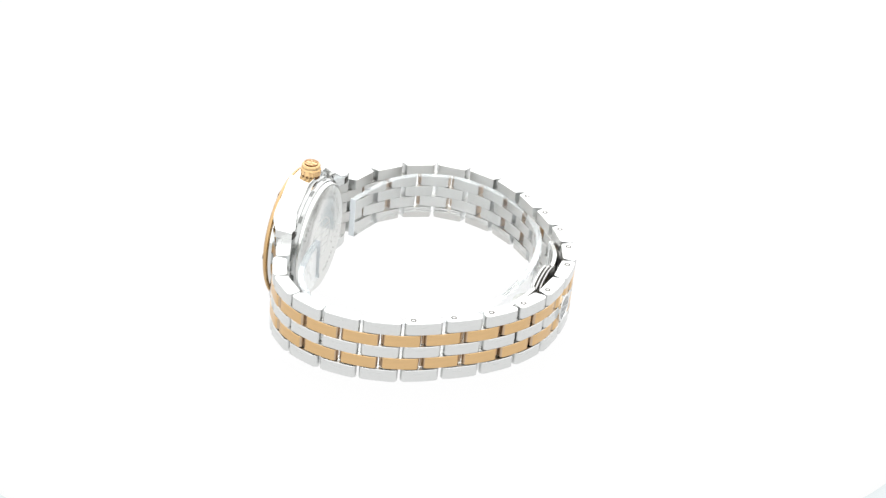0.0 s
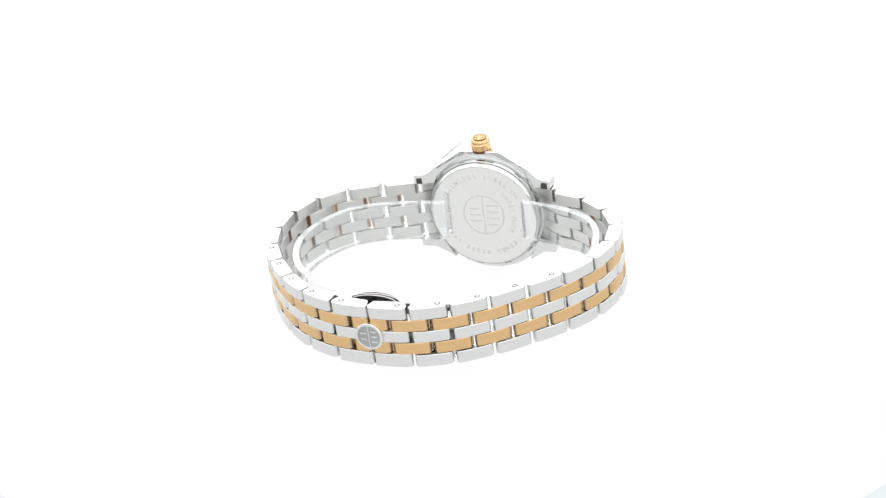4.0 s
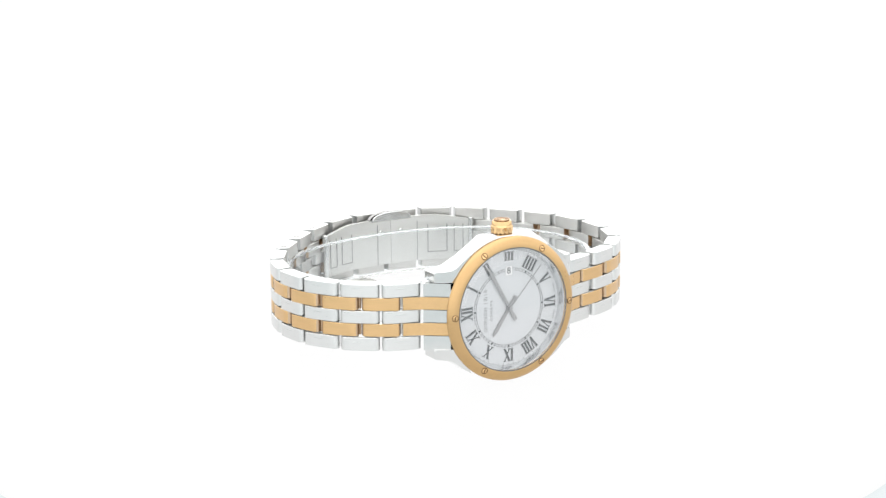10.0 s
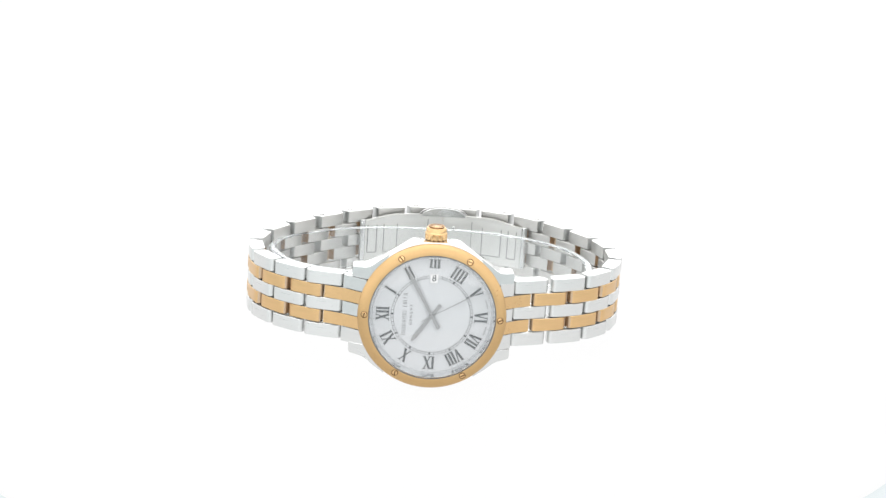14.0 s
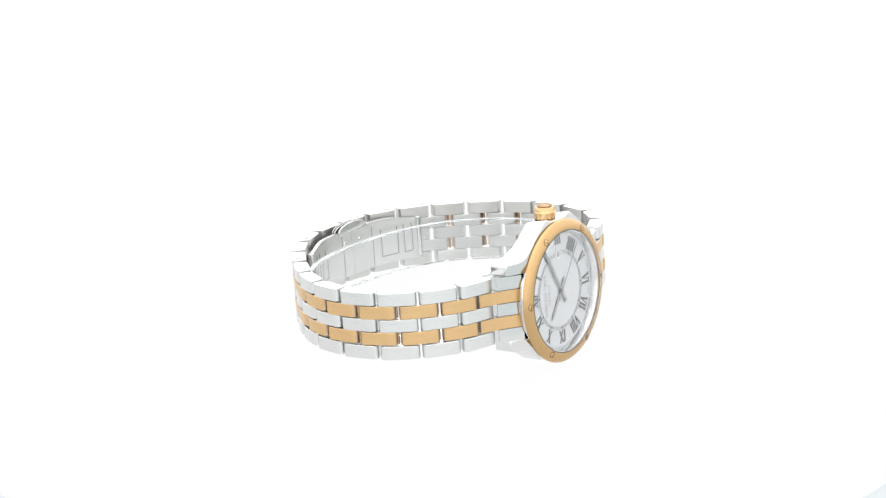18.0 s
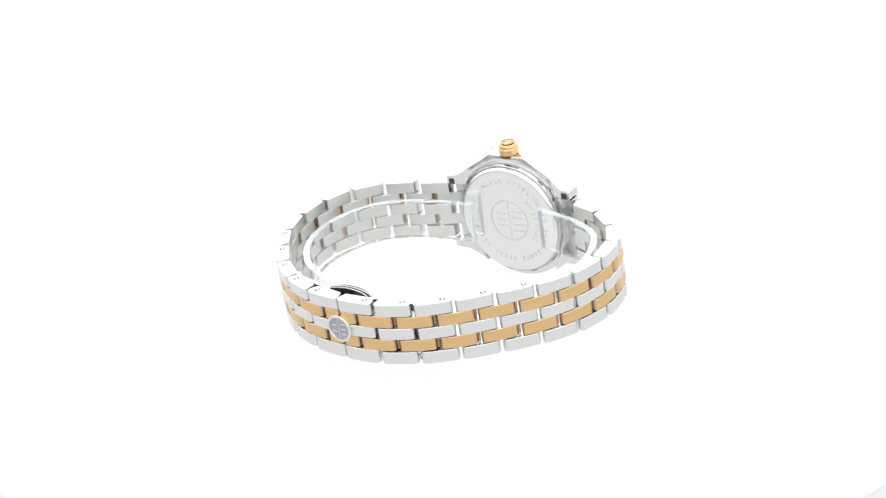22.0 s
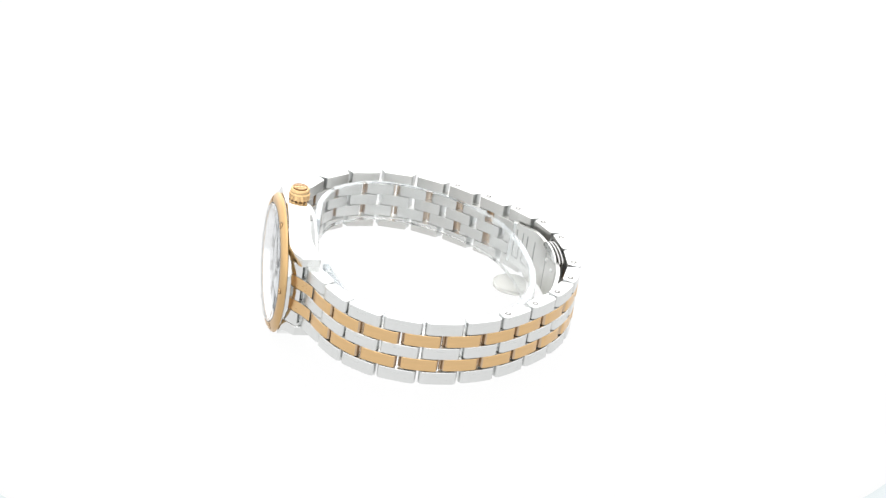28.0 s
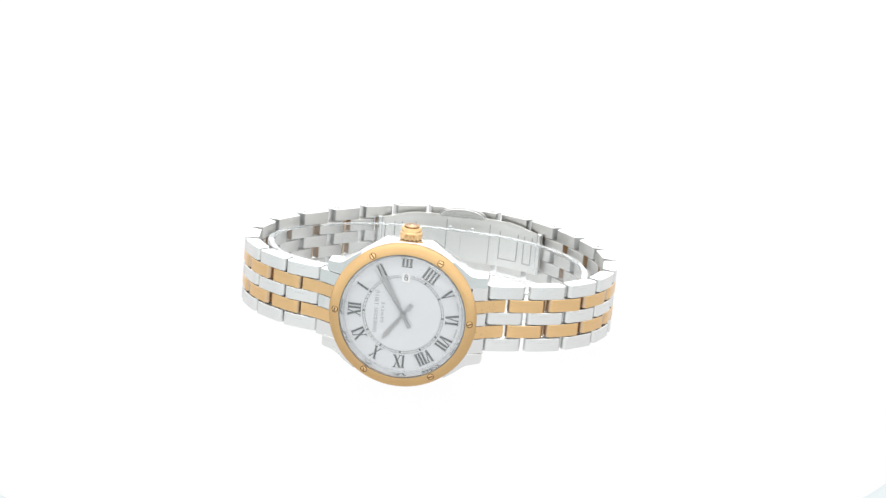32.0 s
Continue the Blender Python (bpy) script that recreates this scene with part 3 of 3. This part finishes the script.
def build_bracelet():
    gap = 0.66
    for s0, pitch, way in ((S_R, PITCH, 1), (S_L, PITCH, -1)):
        me_outer = link_mesh("outer_link", pitch - gap, ROWS[0][1], m_brush)
        me_mid = link_mesh("centre_link", pitch - gap, ROWS[2][1], m_brush)
        me_gold = link_mesh("gold_link", pitch - 0.8, ROWS[1][1], m_gold)
        bm = bmesh.new()
        lathe(bm, [(0, -0.03), (0.30, -0.03), (0.36, 0.0), (0.36, 0.06), (0, 0.06)], 20, closed=False)
        pin = finish("link_pin", bm, m_inner)
        pin_me = pin.data
        bpy.data.objects.remove(pin)
        # ring painted dark for the shade in the pin hole
        bm = bmesh.new()
        lathe(bm, [(0.3, -0.02), (0.58, -0.02), (0.58, 0.06), (0.3, 0.06)], 20)
        hole = finish("pin_hole", bm, m_shade)
        hole_me = hole.data
        bpy.data.objects.remove(hole)
        side_up = Matrix.Rotation(-math.pi / 2, 4, "X")
        # pins added to darken the gaps between gold links
        bm = bmesh.new()
        lathe(bm, [(0, -1.15), (0.28, -1.15), (0.28, 1.15), (0, 1.15)], 12, closed=False)
        hinge = finish("link_hinge", bm, m_gap_brown)
        hinge_me = hinge.data
        bpy.data.objects.remove(hinge)
        for i in range(10):
            s = s0 + way * pitch * i
            for row in (1, 3):
                ob = set_link("gold_link", me_gold, s + way * pitch / 2, ROWS[row][0], watch)
                piece("link_hinge", hinge_me, ob, "brown hinge pin added to darken the gap", Matrix.Translation((way * pitch / 2 * MM, 1.55 * MM, 0)) @ side_up)
            for row in (0, 2, 4):
                ob = set_link("outer_link" if row != 2 else "centre_link", me_outer if row != 2 else me_mid, s, ROWS[row][0], watch)
                if row == 0 and i >= 6:
                    x = -way * 0.24 * pitch * MM
                    up = Matrix.Translation((x, 1.35 * MM, ROWS[0][1] / 2 * MM)) @ side_up
                    piece("link_pin", pin_me, ob, "small steel pin end", up)
                    piece("pin_hole", hole_me, ob, "rim coloured dark as the pin hole's shade", up)
        # curved end piece between the horns
        edge = 0.0 if way == 1 else ARC[-1]
        for row, (z, tall) in enumerate(ROWS):
            gold = row in (1, 3)
            b = s0 - way * (0.14 if gold else pitch / 2 - gap * 0.05)
            bm = bmesh.new()
            ribbon(bm, edge, b, 0.0, 2.3, z - tall / 2 + 0.02, z + tall / 2 - 0.02, 12)
            bmesh.ops.bevel(bm, geom=[e for e in bm.edges if e.is_manifold and e.calc_face_angle(0) > 0.8], offset=0.12, segments=2, affect="EDGES")
            for f in bm.faces:
                q = f.calc_center_median()
                f.material_index = int(min((along(edge + (b - edge) * k / 60)[0] - Vector((q.x, q.y))).length for k in range(61)) > (0.2 if gold else 2.0))
            part("gold_end_link" if gold else "end_link", bm, (m_gold if gold else m_polish, m_inner), watch)
        # clasp cover halves
        for row, (z, tall) in enumerate(ROWS):
            gold = row in (1, 3)
            a = s0 + way * (pitch * 10 + gap / 2 if gold else pitch * 9.5 + gap / 2)
            b = SEAM - way * 0.08
            me = link_mesh("clasp_cover", abs(b - a), tall, m_gold if gold else m_brush)
            ob = set_link("gold_clasp_cover" if gold else "clasp_cover", me, (a + b) / 2, z, watch)
            if row == 0:
                for off in (-0.26,):
                    up = Matrix.Translation((way * off * abs(b - a) * MM, 1.35 * MM, tall / 2 * MM)) @ side_up
                    piece("link_pin", pin_me, ob, "small steel pin end", up)
                    piece("pin_hole", hole_me, ob, "rim coloured dark as the pin hole's shade", up)


def ribbon(bm, s0, s1, inner0, inner1, z0, z1, n=24, depth=None, rise=None):
    """A curved plate that follows the band's inner side."""
    rows = []
    for i in range(n + 1):
        s = s0 + (s1 - s0) * i / n
        k = depth(s) if depth else 0.0
        top = z1 + (rise(s) if rise else 0.0)
        a, b = along(s, inner0 + k)[0], along(s, inner1 + k)[0]
        rows.append([bm.verts.new((q.x, q.y, z + lift(a.x, a.y))) for q, z in ((a, z0), (a, top), (b, top), (b, z0))])
    for r, t in zip(rows, rows[1:]):
        for j in range(4):
            bm.faces.new((r[j - 1], r[j], t[j], t[j - 1]))
    bm.faces.new(rows[0])
    bm.faces.new(rows[-1])


def blade_depth(s):
    """How far inside the band the folded blade lies: close to it at its hinges, bowed away from it in the middle."""
    return THICK + 0.35 + 1.1 * math.cos(math.pi / 2 * min(abs(s - SEAM) / 20.3, 1))


def blade_rise(s):
    """The blade's upper edge stands higher round the push button."""
    f = min(max((20.0 - abs(s - SEAM)) / 9.0, 0), 1)
    return 1.0 * f * f * (3 - 2 * f)


def build_clasp():
    # the blade's windows, from the seam outwards
    for way, reach, windows, joint in ((1, 20.4, ((9.8, 14.6), (16.4, 18.6)), 7.0), (-1, 20.0, ((11.2, 14.6), (16.4, 18.8)), 3.4)):
        bm = bmesh.new()
        ribbon(bm, SEAM - way * reach, SEAM - way * 0.03, 0.0, 0.7, -4.4, 4.3, 40, blade_depth, blade_rise)
        bmesh.ops.bevel(bm, geom=[e for e in bm.edges if e.is_manifold and e.calc_face_angle(0) > 0.8], offset=0.12, segments=2, affect="EDGES")
        blade = part("clasp_blade", bm, m_blade, watch, "thin bright steel folding clasp blade")
        for c0, c1 in windows:
            bm = bmesh.new()
            for a, b, z0, z1 in ((c0, c0 + 0.22, -2.6, 3.2), (c1, c1 + 0.22, -2.6, 3.2), (c0, c1, -2.78, -2.6)):
                ribbon(bm, SEAM - way * a, SEAM - way * b, 0.66, 0.76, z0, z1, 12, blade_depth)
            part("blade_slot", bm, m_etchdark, blade, "dark slot outline")
        bm = bmesh.new()
        ribbon(bm, SEAM - way * joint, SEAM - way * (joint + 0.2), 0.66, 0.74, -4.2, 4.25, 2, blade_depth)
        part("blade_joint", bm, m_etchdark, blade, "thin dark joint")
        q, d = along(SEAM - way * 2.6, blade_depth(SEAM) + 0.7)
        bm = bmesh.new()
        lathe(bm, [(0, -0.25), (0.3, -0.22), (0.42, -0.1), (0.45, 0.1), (0, 0.1)], 20, closed=False)
        part("blade_rivet", bm, m_polish, blade, "small round rivet", at_mm(q.x, q.y, 2.6 + lift(q.x, q.y)))
        q, d = along(SEAM - way * (reach + 0.1), THICK + 0.7)
        bm = bmesh.new()
        lathe(bm, [(0, -4.3), (0.5, -4.3), (0.6, -4.2), (0.6, 4.4), (0.5, 4.5), (0, 4.5)], 20, closed=False)
        part("clasp_hinge", bm, m_polish, watch, "round steel hinge of the clasp", at_mm(q.x, q.y, lift(q.x, q.y), Matrix.Rotation(math.pi / 2, 4, "X")))
    # push button: three lens-shaped plates round a filler coloured dark for shade
    q, d = along(SEAM, THICK + 0.9)
    z0, z1 = 5.0, 6.85
    button = None
    # the two back plates are toned darker for what they reflect
    for y0, y1, reach, mat, name in ((1.4, 1.75, 4.6, m_polish, "push_button"), (0.68, 1.02, 5.1, m_button, "button_plate"), (0.0, 0.3, 4.9, m_button, "button_plate")):
        bm = bmesh.new()
        lens = [(reach * math.cos(a), z0 + (z1 - z0) * (0.15 + 0.85 * math.sin(a))) for a in [math.pi * i / 14 for i in range(15)]]
        prism(bm, lens + [(-reach, z0), (reach, z0)], q.y - y1, q.y - y0, 0.05, 1)
        if button is None:
            button = part(name, bm, mat, watch, "lens-shaped steel push button of the clasp", at_mm(q.x, 0, lift(q.x, q.y)))
        else:
            part(name, bm, mat, button, "lens-shaped plate of the button, dark reflection in its colour")
    bm = bmesh.new()
    prism(bm, [(4.2 * math.cos(math.pi * i / 14), 5.0 + 1.6 * math.sin(math.pi * i / 14)) for i in range(15)], q.y - 1.38, q.y - 0.1)
    part("button_shade_fill", bm, m_shade, button, "filler coloured dark as shade between the button's plates")
    q, d = along(SEAM)
    turn = Matrix.Rotation(math.atan2(d.y, d.x) + math.pi, 4, "Z")
    bm = bmesh.new()
    lathe(bm, [(0, -0.5), (0, 0.42), (2.3, 0.42), (2.35, 0.55), (2.75, 0.55), (2.85, 0.45), (2.85, -0.5)], 56, closed=False)
    badge = part("clasp_medallion", bm, m_polish, watch, "round steel medallion with a grey field", at_mm(q.x, q.y, lift(q.x, q.y), turn))
    bm = bmesh.new()
    lathe(bm, [(0, 0.40), (2.3, 0.40), (2.3, 0.445), (0, 0.445)], 48, closed=False)
    part("medallion_field", bm, m_field, badge, "grey etched field")
    bm = bmesh.new()
    bar(bm, (0, -2.3), (0, 2.3), 0.16, 0.43, 0.5)
    for z in (0.65, -0.65):
        bar(bm, (0.5, z), (1.7, z), 0.26, 0.43, 0.5)
    for z in (1.1, 0, -1.1):
        bar(bm, (-0.5, z), (-1.7, z), 0.26, 0.43, 0.5)
    part("medallion_emblem", bm, m_polish, badge, "bright emblem of plain bars")


# ---- clear cuff that holds the bracelet open
def skewed(x, y):
    return (x * math.cos(SKEW) - y * math.sin(SKEW), x * math.sin(SKEW) + y * math.cos(SKEW))


def build_cuff():
    cuff = tagged(new("display_cuff"), "clear acrylic C-shaped cuff inside the bracelet", "holder")
    cuff.matrix_basis = CUFF_LIE
    half = [(7.3, 9.3), (14.0, 10.2), (21.0, 12.0), (26.8, 15.6), (30.2, 21.5), (31.4, 28.0), (30.2, 34.5), (27.0, 40.5), (21.8, 45.6), (14.5, 49.2), (7.0, 50.8), (0.0, 51.2)]
    line = smooth_path([skewed(x, y) for x, y in half + [(-x, y) for x, y in reversed(half[1:-1])] + [(-10.4, 9.5)]])
    def rise(q):
        """The arm towards twelve o'clock stands a little higher."""
        return 1.6 * min(max((45 - q.y) / 20, 0), 1) * min(max(-q.x / 5, 0), 1)

    bm = bmesh.new()
    rows, n = [], len(line)
    for i in range(n):
        d = (line[min(i + 1, n - 1)] - line[max(i - 1, 0)]).normalized()
        s = Vector((-d.y, d.x))
        a, b = line[i] + s * 0.65, line[i] - s * 0.65
        rows.append([bm.verts.new((q.x, q.y, z + rise(q))) for q, z in ((a, -5.2), (a, 3.2), (b, 3.2), (b, -5.2))])
    for r, t in zip(rows, rows[1:]):
        for j in range(4):
            bm.faces.new((r[j - 1], r[j], t[j], t[j - 1]))
    bm.faces.new(rows[0])
    bm.faces.new(rows[-1])
    strip = part("cuff_strip", bm, m_acrylic, cuff, "clear curved acrylic strip")
    bm = bmesh.new()
    rows = []
    for i in range(n):
        d = (line[min(i + 1, n - 1)] - line[max(i - 1, 0)]).normalized()
        s = Vector((-d.y, d.x))
        rows.append([bm.verts.new((q.x, q.y, z + rise(q))) for q, z in ((line[i] + s * 0.65, 3.22), (line[i] + s * 0.42, 3.42), (line[i] - s * 0.42, 3.42), (line[i] - s * 0.65, 3.22))])
    for r, t in zip(rows, rows[1:]):
        for j in range(4):
            bm.faces.new((r[j - 1], r[j], t[j], t[j - 1]))
    bm.faces.new(rows[0])
    bm.faces.new(rows[-1])
    ends = []
    for i, k in ((0, -1), (n - 1, 1)):
        d = (line[i] - line[i - k]).normalized()
        s = Vector((-d.y, d.x))
        em = bmesh.new()
        quad = [line[i] + s * 0.63 + d * 0.02, line[i] - s * 0.63 + d * 0.02, line[i] - s * 0.63 + d * 0.14, line[i] + s * 0.63 + d * 0.14]
        low, high = [em.verts.new((q.x, q.y, rise(q) - 5.1)) for q in quad], [em.verts.new((q.x, q.y, rise(q) + 3.4)) for q in quad]
        for j in range(4):
            em.faces.new((low[j - 1], low[j], high[j], high[j - 1]))
        em.faces.new(low)
        em.faces.new(high)
        ends.append(part("cuff_end", em, m_end, cuff, "greyish end face of the cuff"))
    rim = part("cuff_edge", bm, m_rim, cuff, "upper edge of the cuff, whitened for its bright line")
    bm = bmesh.new()
    prism(bm, [(x - 4.7, y + 51.7) for x, y in arc(4.4, 0, -351, 39)], -7.4, -6.4, 0.2, 2)
    for v in bm.verts:
        v.co = Vector((v.co.x, v.co.z, v.co.y))
    foot = part("cuff_foot", bm, m_foot, cuff, "hazy rounded acrylic foot")
    for ob in (strip, rim, foot):
        ob.visible_shadow = False
    return cuff


build_case()
build_bezel()
build_dial()
pointer("hour_hand", 6.2, 2.6, 0.78, 0.12, 0.75, 50.8, "grey steel hour hand")
pointer("minute_hand", 9.6, 2.8, 0.74, 0.10, 0.55, 10.0, "grey steel minute hand")
seconds_hand = pointer("second_hand", 10.2, 2.2, 0.13, 0.04, 0.32, 24.0, "thin grey sweep second hand")
build_crown()
build_bracelet()
build_clasp()
cuff = build_cuff()


def seconds_at(t):
    """The second hand ticks with the same clock as the turntable and runs back with it."""
    return math.floor(25.4 + 0.874 * (BACK - abs(t - BACK) - 13.0))


def motions():
    steps = sorted([k * 0.5 for k in range(65)] + [BACK])
    walk(watch, [(t, turned(t, LIE)) for t in steps])
    walk(cuff, [(t, turned(t, CUFF_LIE)) for t in steps])
    ticks = []
    t, last = 0.0, None
    while t < 32.0:
        value = seconds_at(t)
        if last is not None and value != last:
            ticks += [(t - 1 / 30, at_pointer(last, 0.32)), (t, at_pointer(value, 0.32))]
        last = value
        t += 1 / 30
    walk(seconds_hand, [(0.0, at_pointer(seconds_at(0.0), 0.32))] + ticks + [(32.0, at_pointer(seconds_at(32.0), 0.32))])


motions()
